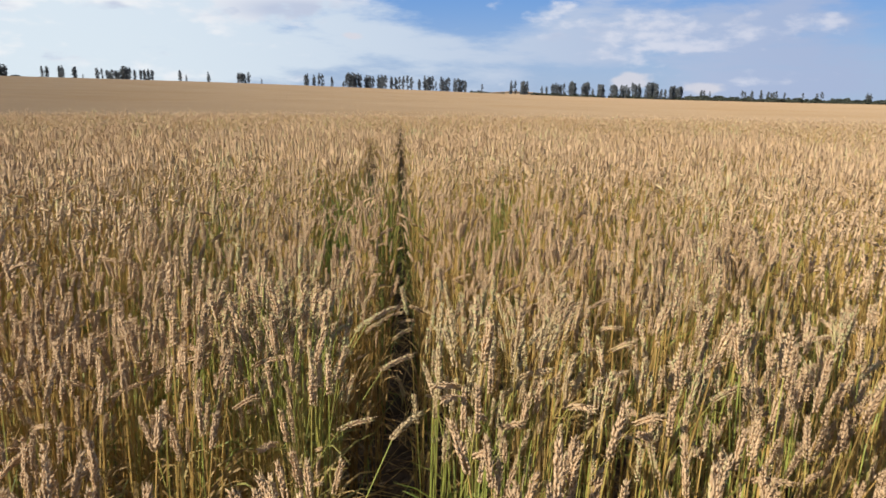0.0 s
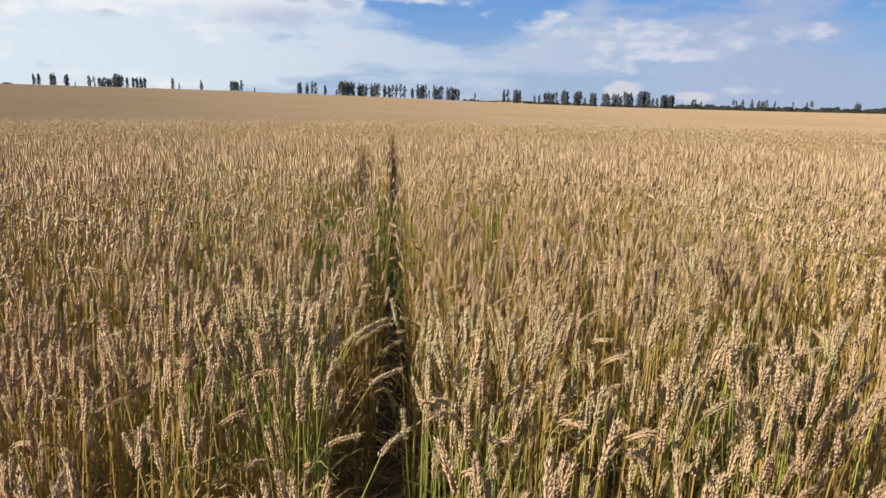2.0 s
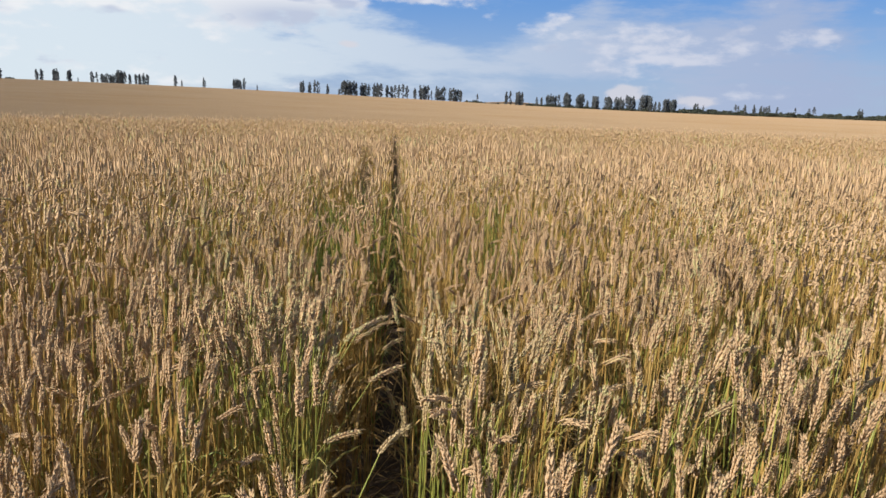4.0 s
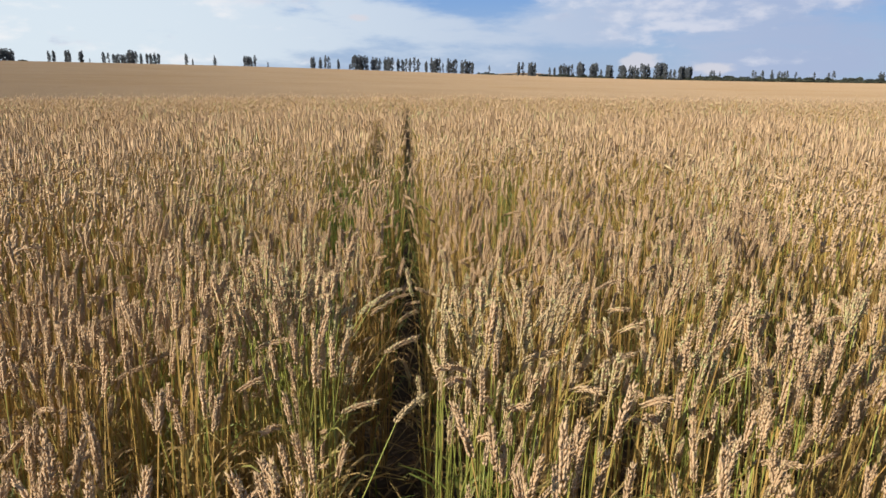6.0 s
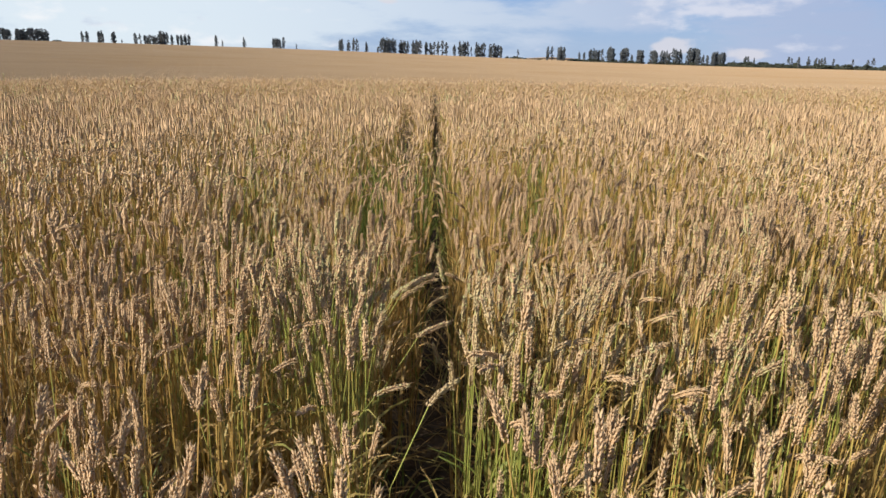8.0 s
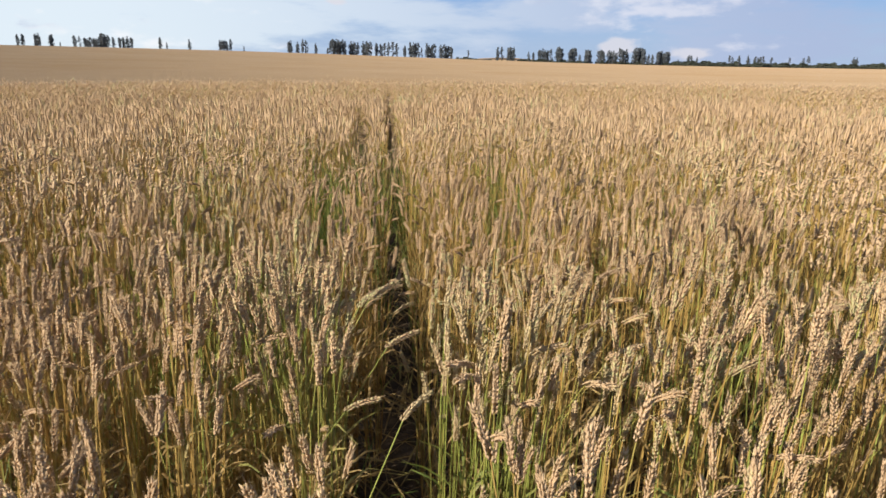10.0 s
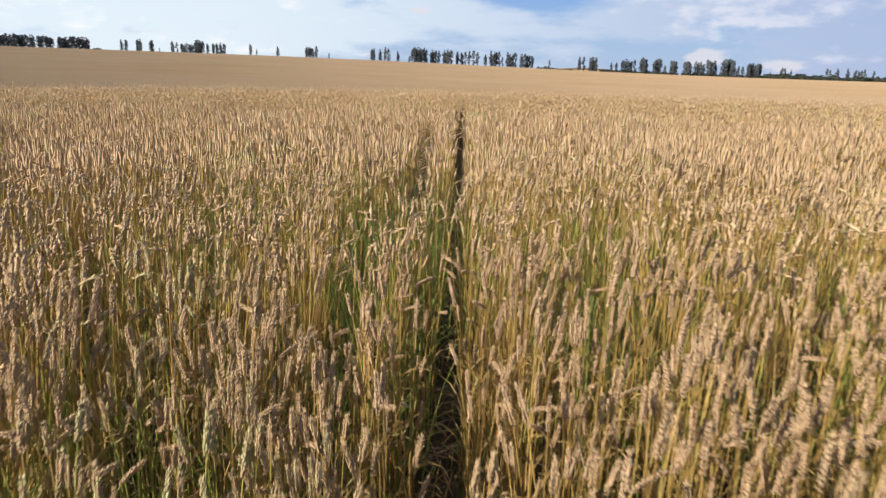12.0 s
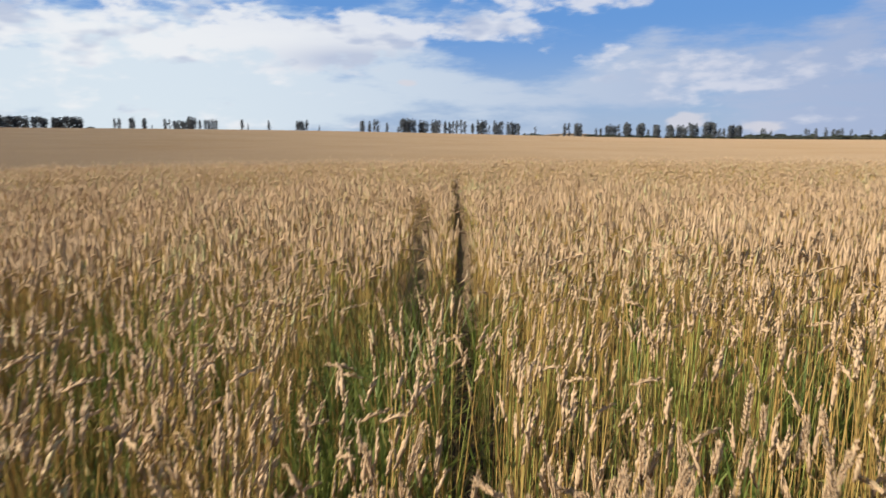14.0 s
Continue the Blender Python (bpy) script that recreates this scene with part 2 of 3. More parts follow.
def polar_sheet(radii, angles, lift, rough):
    """A ring-shaped sheet over the terrain."""
    R, A = np.meshgrid(radii, angles, indexing="ij")
    X, Y = R * np.sin(A), R * np.cos(A)
    Z = terrain(X, Y) + lift(R, X - TRACK * Y + 0.015, Y)
    Z = Z + rough(R) * np.random.default_rng(5).uniform(-1, 1, Z.shape)
    n, m = R.shape
    i, j = np.meshgrid(np.arange(n - 1), np.arange(m), indexing="ij")
    p, q = (i * m + j).ravel(), (i * m + (j + 1) % m).ravel()
    v = np.stack([X, Y, Z], 2).reshape(-1, 3)
    t = np.concatenate([np.stack([p, q + m, q], 1), np.stack([p, p + m, q + m], 1)])
    return v, t


def make_ground():
    radii = np.concatenate([[0.02, 0.5], np.arange(1, 12, 0.5), np.geomspace(12, 690, 60), np.linspace(700, 1500, 14), [2000, 3000, 4500]])
    v, t = polar_sheet(radii, np.linspace(-np.pi, np.pi, 240, endpoint=False), lambda r, u, y: 0 * r, lambda r: np.where(r < 12, 0.012, 0.0))
    tagged(new("ground", mesh_of("ground", v, t, SOIL)), "dark brown crumbly soil under the wheat, rolling to the skyline", "ground", kind="structure")


def make_far_crop():
    view = np.linspace(-50, 50, 420)
    back = np.linspace(50, 310, 120)[1:-1]
    angles = np.radians(np.concatenate([view, back]))
    radii = np.concatenate([[0.05, 0.5], [3.0, 7.0], np.geomspace(7.5, 60, 80), np.geomspace(62, 698, 60), [703, 712, 730, 800, 1000, 1250, 1500, 1700]])
    base = lambda r: np.where(r < 14, 0.25 + 0.37 * (r - 7.5) / 6.5, np.where(r < 30, 0.62 + (r - 14) / 16 * 0.15, 0.8))
    inner = lambda r, u, y: 0 * r - 0.3
    lift = lambda r, u, y: np.where(r < 7.4, inner(r, u, y), base(r)) * (1 - 0.5 * np.exp(-(u / 0.07) ** 2) * (y > 0) * (y < 16))
    v, t = polar_sheet(radii, angles, lift, lambda r: np.where(r < 30, np.minimum(0.05, 0.008 * r), np.where(r < 690, 0.045, 0.0)))
    tagged(new("wheat_canopy", mesh_of("wheat_canopy", v, t, CROP)), "dense golden ripe wheat covering the rolling far field", "wheat field", kind="stuff")


make_ground()
make_far_crop()


# ---- wheat ----
def bend(v, height, lean, nod, start=0.62):
    """Bend an upright plant in its xz plane: a lean from the foot, a nod near the top."""
    s = np.linspace(0, height, 60)
    f = np.clip((s / height - start) / (1 - start), 0, 1)
    ang = lean + nod * f ** 1.6
    ds = s[1] - s[0]
    cx = np.concatenate([[0], np.cumsum(np.sin(ang[1:]) * ds)])
    cz = np.concatenate([[0], np.cumsum(np.cos(ang[1:]) * ds)])
    q = np.clip(v[:, 2], 0, height)
    x0, z0, a = np.interp(q, s, cx), np.interp(q, s, cz), np.interp(q, s, ang)
    over = v[:, 2] - q
    return np.stack([x0 + v[:, 0] * np.cos(a) + over * np.sin(a), v[:, 1], z0 - v[:, 0] * np.sin(a) + over * np.cos(a)], 1)


def ear_shape(level, length, rng):
    """An ear of wheat along z: two ranks of spikelets, of two or three husks each when near."""
    if level >= 3:
        a = spindle(length, 0.0062, 3, 0.45)
        return a
    if level == 2:
        rings, sides = 2, 3
        v, t = tube(0, length, 0.003, 0.003, sides, rings)
        for k in range(rings + 1):
            f = k / rings
            w = 0.0018 + 0.0050 * math.sin(math.pi * min(1, f * 0.86 + 0.1)) * rng.uniform(0.9, 1.1)
            v[k * sides:(k + 1) * sides, :2] *= w / 0.003
        return v, t
    if level == 1:
        pieces = [spindle(length, 0.0046, 4, 0.4)]
        for i in range(8):
            f = i / 7
            side = 1 if i % 2 else -1
            size = (0.72 + 0.42 * math.sin(math.pi * (0.2 + 0.72 * f))) * rng.uniform(0.88, 1.12)
            v, t = spindle(0.0195 * size, 0.0036 * size, 3, 0.45)
            pieces.append((turned(v, rng.uniform(-0.18, 0.18), side * rng.uniform(0.08, 0.22), rng.uniform(0, 6), (side * 0.0022, 0, f * (length - 0.014))), t))
        return joined(pieces)
    raise ValueError("near ears are built from rachis and spikelets")


def rachis(length, rng):
    """The axis of an ear, with the stiff tip husks at its end."""
    pieces = [spindle(length, 0.0032, 4, 0.4)]
    for k in range(3):
        v, t = spindle(0.017, 0.0023, 3)
        pieces.append((turned(v, rng.uniform(-0.35, 0.35), rng.uniform(-0.35, 0.35), 0, (0, 0, length - 0.013)), t))
    return joined(pieces)


def spikelets(length, rng, n=21):
    """The spikelets of an ear in two ranks, each of two plump husks; some end in a short awn."""
    out = []
    for i in range(n):
        f = i / (n - 1)
        side = 1 if i % 2 else -1
        size = (0.74 + 0.40 * math.sin(math.pi * (0.16 + 0.74 * f))) * rng.uniform(0.9, 1.1)
        z = f * (length - 0.012)
        pieces = []
        for s in (-1, 1):
            v, t = spindle(0.0122 * size, 0.0023 * size, 3, rng.uniform(0.38, 0.5))
            v = turned(v, -s * rng.uniform(0.05, 0.38), side * rng.uniform(0.06, 0.40), rng.uniform(-0.4, 0.4), (side * 0.0018, s * 0.0015, z + rng.uniform(-0.0012, 0.0012)))
            pieces.append((v, t))
            if i > 3 and rng.random() < 0.4:
                tip = v[-1]
                d = np.array([side * 0.25, s * 0.25, 1.0]) * rng.uniform(0.005, 0.014)
                pieces.append((np.array([tip - [0.0006, 0, 0.001], tip + [0.0006, 0, -0.001], tip + d]), np.array([(0, 1, 2)])))
        out.append(joined(pieces))
    return out


def plant_variant(level, k):
    """One wheat plant as ear, stalk and leaves, bent as it stands."""
    rng = random.Random(100 * level + k)
    height = 0.9 * rng.uniform(0.88, 1.05)
    length = rng.uniform(0.060, 0.082) * (1.1, 1.14, 1.16, 1.16, 1.2)[level]
    lean = radians(rng.uniform(0, 6))
    nod = radians(rng.choice([3, 6, 9, 12, 17, 23, 32, 8]))
    if level in (1, 2):
        nod *= 0.7
    if k % 8 == 4:
        nod = radians(rng.uniform(60, 105))
    thick = (0.92, 1.05, 1.15, 1.2, 1.35)[level]
    stood = lambda p: (bend(p[0] * np.array([thick, thick, 1]) + np.array([0, 0, height - length]), height, lean, nod), p[1])
    if level == 0:
        husks, core = [stood(p) for p in spikelets(length, rng)], stood(rachis(length, rng))
        ear = joined(husks + [core])
    else:
        husks, core = [], None
        ear = stood(ear_shape(level, length, rng))
    if level >= 2:
        w = 0.0016 if level == 2 else 0.002
        top = height - length * 0.9
        s = (np.array([[-w, 0, 0], [w, 0, 0], [w * 0.8, 0, top], [-w * 0.8, 0, top], [0, w, top * 0.5], [0, -w, 0.0]]), np.array([(0, 1, 2), (0, 2, 3)]))
        s = (s[0][:4], s[1])
    else:
        s = tube(0, height - length * 0.93, 0.0019, 0.0011, 3, 5 if level == 0 else 2)
    leaves = []
    for i in range((3, 2, 1, 0, 0)[level]):
        v, t = blade(rng.uniform(0.13, 0.26), rng.uniform(0.005, 0.010), 4 if level == 0 else 2, radians(rng.uniform(5, 28)), radians(rng.uniform(30, 150)), rng.uniform(-2.5, 2.5), rng)
        v = turned(v, 0, 0, rng.uniform(0, 6.28), (0, 0, height * ((0.14 if level < 2 else 0.35) + 0.15 * i + rng.uniform(0, 0.14))))
        leaves.append((bend(v, height, lean, nod), t))
    return {"ear": ear, "spikelets": husks, "rachis": core, "stalk": (bend(s[0], height, lean, nod), s[1]), "leaf": leaves, "nod": nod}


VARIANTS = {0: 16, 1: 12, 2: 8, 3: 6, 4: 6}
PLANTS = {level: [plant_variant(level, k) for k in range(n)] for level, n in VARIANTS.items()}
ROW = 0.145


# (x, y, radius, strength) of thin places, of green ones and of taller bunches beside the walked stretch
HOLES = [(-0.34, 1.06, 0.13, 1.0), (-0.37, 1.27, 0.10, 0.9), (0.20, 1.08, 0.14, 1.0), (0.24, 1.34, 0.12, 0.9), (-0.5, 2.0, 0.35, -0.6), (-0.85, 2.3, 0.35, -0.5), (0.62, 1.5, 0.09, 0.8), (-0.50, 2.75, 0.14, 0.9), (-0.75, 3.2, 0.14, 0.8), (0.16, 3.2, 0.13, 0.9), (0.2, 3.5, 0.1, 0.8)]
GREENS = [(-0.45, 3.15, 0.18, 1.0), (-0.46, 3.75, 0.14, 1.0), (0.18, 3.95, 0.13, 0.9), (0.46, 4.1, 0.18, 0.9), (-0.60, 5.5, 0.12, 1.0), (-0.76, 6.7, 0.12, 1.0), (-0.9, 7.9, 0.12, 1.0), (-1.5, 3.9, 0.2, 0.7), (1.3, 3.4, 0.25, 0.6), (-0.88, 1.95, 0.18, 0.4), (-0.80, 1.15, 0.2, 0.7), (0.32, 1.95, 0.16, 0.7), (0.5, 3.4, 0.3, 0.6), (-0.5, 4.6, 0.35, 0.9), (-0.74, 5.0, 0.22, 1.0), (-0.69, 4.2, 0.18, 1.0), (0.57, 5.6, 0.25, 0.9), (-1.8, 5.2, 0.6, 0.8), (-0.3, 5.9, 0.25, 1.0), (1.1, 5.0, 0.5, 0.7), (0.9, 7.0, 0.5, 0.7), (-2.6, 7.5, 0.7, 0.6)]
BUNCHES = [(-0.33, 1.5, 0.16, 0.13), (-0.15, 1.22, 0.10, 0.11), (0.52, 1.12, 0.12, 0.05), (0.12, 1.35, 0.1, 0.05), (-0.62, 1.45, 0.16, 0.05), (-0.30, 3.45, 0.2, 0.05), (0.45, 3.2, 0.25, 0.08), (-0.7, 3.4, 0.25, 0.07), (1.0, 3.5, 0.3, 0.07), (-1.3, 3.6, 0.3, 0.06)]


def spots(x, y, places):
    """A sum of soft round spots on the ground."""
    f = np.zeros_like(x)
    for a, b, w, g in places:
        f = f + g * np.exp(-((x - a) ** 2 + (y - b) ** 2) / (w * w))
    return f


def wheat_places():
    """Where the plants stand: drilled rows along the track, thinner with distance; the level of detail falls off from the walked stretch."""
    rng = np.random.default_rng(11)
    out = []

    def band(level, density, x0, x1, y0, y1, keep):
        """Near plants stand in tufts of one seed each, which fan out from the foot; farther ones singly."""
        many = 7 if level < 2 else 1
        n = int((x1 - x0) * (y1 - y0) * density / many)
        cu, cy = rng.uniform(x0, x1, n), rng.uniform(y0, y1, n)
        if level < 2:
            cu = (np.floor(cu / ROW) + 0.5) * ROW + rng.normal(0, 0.03, n)
        cx = cu + TRACK * cy
        thin = np.array([noise.noise(Vector((a * 1.6, b * 1.6, 3.3))) for a, b in zip(cx, cy)]) if level < 2 else np.zeros(n)
        ok = rng.random(n) > np.clip(np.clip((thin - 0.14) * 1.4, 0, 0.4) + spots(cx, cy, HOLES) + 0.9 * spots(cx, cy, GREENS), 0, 0.95)
        ok &= keep(cx, cy, np.hypot(cx, cy - np.clip(cy, 0.9, 2.3)))
        cu, cy = cu[ok], cy[ok]
        count = rng.poisson((many - 1) * (1 + 8 * spots(cu + TRACK * cy, cy, BUNCHES))) + 1 if level < 2 else np.ones(len(cu), int)
        tall, way = np.repeat(rng.normal(0, 0.035, len(cu)), count), np.repeat(rng.uniform(0, 6.283, len(cu)), count)
        n = count.sum()
        du, dy = (rng.normal(0, 0.021, n), rng.normal(0, 0.027, n)) if level < 2 else (np.zeros(n), np.zeros(n))
        u, y = np.repeat(cu, count) + du, np.repeat(cy, count) + dy
        fan = np.where(rng.random(n) < 0.55, np.arctan2(dy, du), way)
        # the bare track, and a shorter one beside it
        half = 0.058 + 0.028 * (1 - step(y, 2.0, 3.4)) + 0.028 * step(y, 4.5, 9) + 0.010 * np.sin(y * 2.3) + 0.012 * np.sin(y * 7.1 + 1)
        wander = 0.02 * np.sin(y * 1.3) + 0.012 * np.sin(y * 3.1 + 2)
        ok = ~((np.abs(u + 0.010 + wander) < half) & (y < 16) & (rng.random(n) < np.where(y < 13, 1.0, 0.8)))
        ok &= ~((np.abs(u + 0.24 + 0.038 * (y - 5)) < 0.12 + 0.04 * np.sin(y * 3.7)) & (y > 4.4) & (y < 10.5))
        u, y = u[ok], y[ok]
        x = u + TRACK * y
        out.append((level, np.stack([x, y, terrain(x, y)], 1), u, tall[ok], fan[ok]))

    wedge = lambda x, y: in_wedge(x - TRACK * y, y)
    band(0, 530, -1.5, 1.5, 0.55, 3.6, lambda x, y, d: (d < 1.25) & wedge(x, y))
    band(1, 460, -6.5, 6.5, 0.55, 6.6, lambda x, y, d: ((d >= 1.25) & (d < 3.5) & wedge(x, y)))
    band(2, 440, -12, 12, 3.0, 12.0, lambda x, y, d: (d >= 3.5) & (np.hypot(x, y) < 12.0) & wedge(x, y))
    band(3, 190, -25, 25, 7.0, 27.0, lambda x, y, d: (np.hypot(x, y) >= 12.0) & (np.hypot(x, y) < 27) & wedge(x, y))
    band(4, 260, -8, 8, -6, 8, lambda x, y, d: ~wedge(x, y) & (np.hypot(x, y) < 8))
    return out


def make_wheat():
    crop = tagged(new("wheat_crop"), "dense ripe golden wheat standing in drilled rows on dark soil", "wheat", kind="stuff")
    parts = {"ear": [], "stalk": [], "leaf": []}
    rng = np.random.default_rng(23)
    singles = []
    for level, at, u, tall, fan in wheat_places():
        n = len(at)
        which = rng.integers(0, VARIANTS[level], n)
        # most plants lean away from the wind, some any way
        wind = 0.15 + 0.9 * np.sin(at[:, 0] * 2.3 + 1.1 * np.sin(at[:, 1] * 1.9)) * np.cos(at[:, 1] * 2.7 + at[:, 0])
        rz = np.where(rng.random(n) < 0.45, rng.normal(0, 0.7, n) + wind, fan if level < 2 else rng.uniform(0, 6.283, n))
        # late tillers stand lower than the rest
        size = rng.normal(1.0, 0.035, n) + tall - np.where(rng.random(n) < 0.35, rng.uniform(0.04, 0.22, n), 0.0)
        size *= 1 + 0.05 * np.sin(at[:, 0] * 2.1 + 1.3 * np.sin(at[:, 1] * 1.7))
        # clumps of taller and shorter plants
        size *= 1 + 0.028 * np.sin(at[:, 0] * 13 + 2 * np.sin(at[:, 1] * 5)) * np.sin(at[:, 1] * 9 + 2 * np.sin(at[:, 0] * 6))
        size *= 1 + spots(at[:, 0], at[:, 1], BUNCHES)
        # beside the track the ears hang outwards
        by = (np.abs(u + 0.015) < 0.16) & (rng.random(n) < 0.4)
        rz = np.where(by & (np.cos(rz) * np.sign(u + 0.015) < 0), np.pi - rz, rz)
        if level == 0:
            near = (np.abs(u) < 0.36) & (at[:, 1] > 0.85) & (at[:, 1] < 3.3)
            pick = np.flatnonzero(near)
            pick = pick[np.argsort(at[pick, 1])][:260]
            singles = [(int(which[i]), at[i], float(rz[i]), float(size[i])) for i in pick]
            # a few bent ones that stand out
            singles += [(4, np.array((0.30, 0.98, 0.0)), 0.1, 0.97), (12, np.array((-0.34, 1.24, 0.0)), 0.0, 1.0), (4, np.array((-0.24, 1.85, 0.0)), 0.1, 0.97), (12, np.array((-0.14, 3.3, 0.0)), 0.2, 0.98), (4, np.array((0.42, 3.2, 0.0)), 0.9, 1.03)]
            rest = np.ones(n, bool)
            rest[pick] = False
            at, which, rz, size = at[rest], which[rest], rz[rest], size[rest]
        for k in range(VARIANTS[level]):
            p, sel = PLANTS[level][k], which == k
            if not sel.any():
                continue
            parts["ear"].append(spread(p["ear"], at[sel], rz[sel], size[sel]))
            parts["stalk"].append(spread(p["stalk"], at[sel], rz[sel], size[sel]))
            for leaf in p["leaf"]:
                parts["leaf"].append(spread(leaf, at[sel], rz[sel], size[sel]))
    for name, mat in (("ear", EAR), ("stalk", STALK), ("leaf", LEAF)):
        v, t = joined(parts[name])
        part({"ear": "ears", "stalk": "stalks", "leaf": "leaves"}[name], mesh_of(name, v, t, mat, name != "stalk"), crop, kind="stuff")
    # the plants along the track, one by one
    meshes = []
    for p in PLANTS[0]:
        husks = [mesh_of("spikelet", *h, EAR) for h in p["spikelets"]]
        meshes.append((mesh_of("ear", *p["ear"], EAR), mesh_of("rachis", *p["rachis"], EAR), husks, mesh_of("stalk", *p["stalk"], STALK), [mesh_of("leaf", *l, LEAF) for l in p["leaf"]]))
    for i, (k, at, rz, size) in enumerate(singles):
        ob = new("wheat_plant")
        ob.matrix_basis = Matrix.Translation(Vector(at)) @ Matrix.Rotation(rz, 4, "Z") @ Matrix.Scale(size, 4)
        bent = PLANTS[0][k]["nod"] > radians(50)
        tagged(ob, "ripe wheat plant with a nodding golden ear beside the track" if bent else "ripe wheat plant with an upright golden ear beside the track", "wheat", "wheat plants along the track")
        ear, core, husks, stalk, leaves = meshes[k]
        if i < 110:
            axis = part("ear", core, ob)
            for h in husks:
                part("spikelet", h, axis)
        else:
            part("ear", ear, ob)
        part("stalk", stalk, ob)
        for l in leaves:
            part("leaf", l, ob)


def make_undergrowth():
    """Green blades between the stalks, in patches."""
    rng = np.random.default_rng(31)
    r = random.Random(9)
    shapes = [blade(r.uniform(0.3, 0.62), r.uniform(0.005, 0.009), 4, radians(r.uniform(2, 12)), radians(r.uniform(5, 60)), r.uniform(-1.5, 1.5), r) for _ in range(10)]
    n = 110000
    x, y = rng.uniform(-7, 7, n), rng.uniform(0.6, 10, n)
    g = np.array([noise.noise(Vector((a * 1.3, b * 1.0, 8.1))) for a, b in zip(x, y)])
    u = x - TRACK * y
    edge = np.exp(-((np.abs(u) - 0.13) / 0.09) ** 2)
    ok = (np.abs(x) < 0.75 * y + 0.4) & (rng.random(n) < np.clip(g * 0.5 - 0.03, 0.0, 0.26) * (0.35 + 0.65 * step(y, 1.6, 2.6)) + (0.05 + 0.10 * step(y, 2.4, 3.4)) * edge + 0.05 * step(y, 2.3, 3.4) * (1 - step(y, 5, 7)) + 0.9 * spots(x, y, GREENS)) & (np.abs(u) > 0.06)
    at = np.stack([x, y, 0 * x], 1)[ok]
    which = rng.integers(0, len(shapes), len(at))
    tall = rng.normal(1.0, 0.15, len(at)) + 0.55 * np.clip(spots(at[:, 0], at[:, 1], GREENS), 0, 1)
    pieces = [spread(shapes[k], at[which == k], rng.uniform(0, 6.283, (which == k).sum()), tall[which == k]) for k in range(len(shapes))]
    v, t = joined(pieces)
    tagged(new("green_undergrowth", mesh_of("green_undergrowth", v, t, GREEN)), "patches of green grass blades between the wheat stalks", "grass", kind="stuff")


def make_litter():
    """Fallen straw and dry leaves along the bare track."""
    rng = np.random.default_rng(41)
    r = random.Random(19)
    shapes = []
    for _ in range(8):
        v, t = blade(r.uniform(0.12, 0.35), r.uniform(0.004, 0.010), 5, radians(r.uniform(55, 80)), radians(r.uniform(5, 40)), r.uniform(-2, 2), r)
        shapes.append((v, t))
    n = 420
    y = rng.uniform(0.8, 9, n)
    x = rng.normal(0, 0.075, n) + TRACK * y
    at = np.stack([x, y, rng.uniform(0.0, 0.02, n)], 1)
    which = rng.integers(0, len(shapes), n)
    v, t = joined([spread(shapes[k], at[which == k], rng.uniform(0, 6.283, (which == k).sum()), rng.normal(1, 0.2, (which == k).sum())) for k in range(len(shapes))])
    tagged(new("straw_litter", mesh_of("straw_litter", v, t, LEAF)), "fallen dry straw and curled leaves lying on the track", "straw", kind="stuff")


# ---- trees on the skyline ----
def clump(size, rng):
    v, t = spindle(2 * size, size, 4, 0.5)
    v = v - np.array([0, 0, size])
    v = v * np.array([[rng.uniform(0.7, 1.3) for _ in range(3)] for _ in v])
    return turned(v, rng.uniform(0, 3), rng.uniform(0, 3), rng.uniform(0, 3)), t


def limb(a, b, r0, r1, sides=5):
    """A tapered branch from a to b."""
    a, b = Vector(a), Vector(b)
    v, t = tube(0, (b - a).length, r0, r1, sides, 2)
    m = np.array((b - a).to_track_quat("Z", "Y").to_matrix())
    return v @ m.T + np.array(a), t


def poplar_meshes(k):
    """A poplar 16 m high: trunk with steep limbs, and a narrow uneven crown of leaf clumps."""
    rng = random.Random(300 + k)
    h = 16.0
    lobes = []
    for i in range(rng.choice([1, 1, 2, 2])):
        lobes.append((rng.uniform(-1.1, 1.1) if i else 0.0, rng.uniform(-0.7, 0.7), h * (1.0 if i == 0 else rng.uniform(0.72, 0.95)), rng.uniform(1.45, 1.9)))
    wood = []
    leaves = []
    for lx, ly, top, wide in lobes:
        wood.append(limb((0, 0, h * 0.15), (lx, ly, top * 0.7), 0.13, 0.04))
        for i in range(48):
            f = rng.random() ** 0.8
            z = top * (0.08 + 0.9 * f)
            w = wide * (0.55 + 0.75 * math.sin(math.pi * min(1.0, 0.12 + f * 0.86))) * rng.uniform(0.25, 1.0) * (0.75 if f > 0.85 else 1)
            a = rng.uniform(0, 6.283)
            v, t = clump(rng.uniform(0.45, 0.85), rng)
            leaves.append((v * np.array([1, 1, 1.5]) + np.array([lx + w * math.cos(a), ly + w * math.sin(a), z]), t))
        for i in range(4):
            a = rng.uniform(0, 6.283)
            z = top * rng.uniform(0.2, 0.6)
            wood.append(limb((0, 0, z), (lx + math.cos(a) * wide * 0.8, ly + math.sin(a) * wide * 0.8, z + 2.2), 0.07, 0.02, 4))
    trunk = limb((0, 0, -1.0), (0.1, 0, h * 0.9), 0.34, 0.05, 7)
    return mesh_of("trunk", *trunk, BARK), mesh_of("branchwork", *joined(wood), BARK), mesh_of("crown", *joined(leaves), HAZED_FOLIAGE, False)


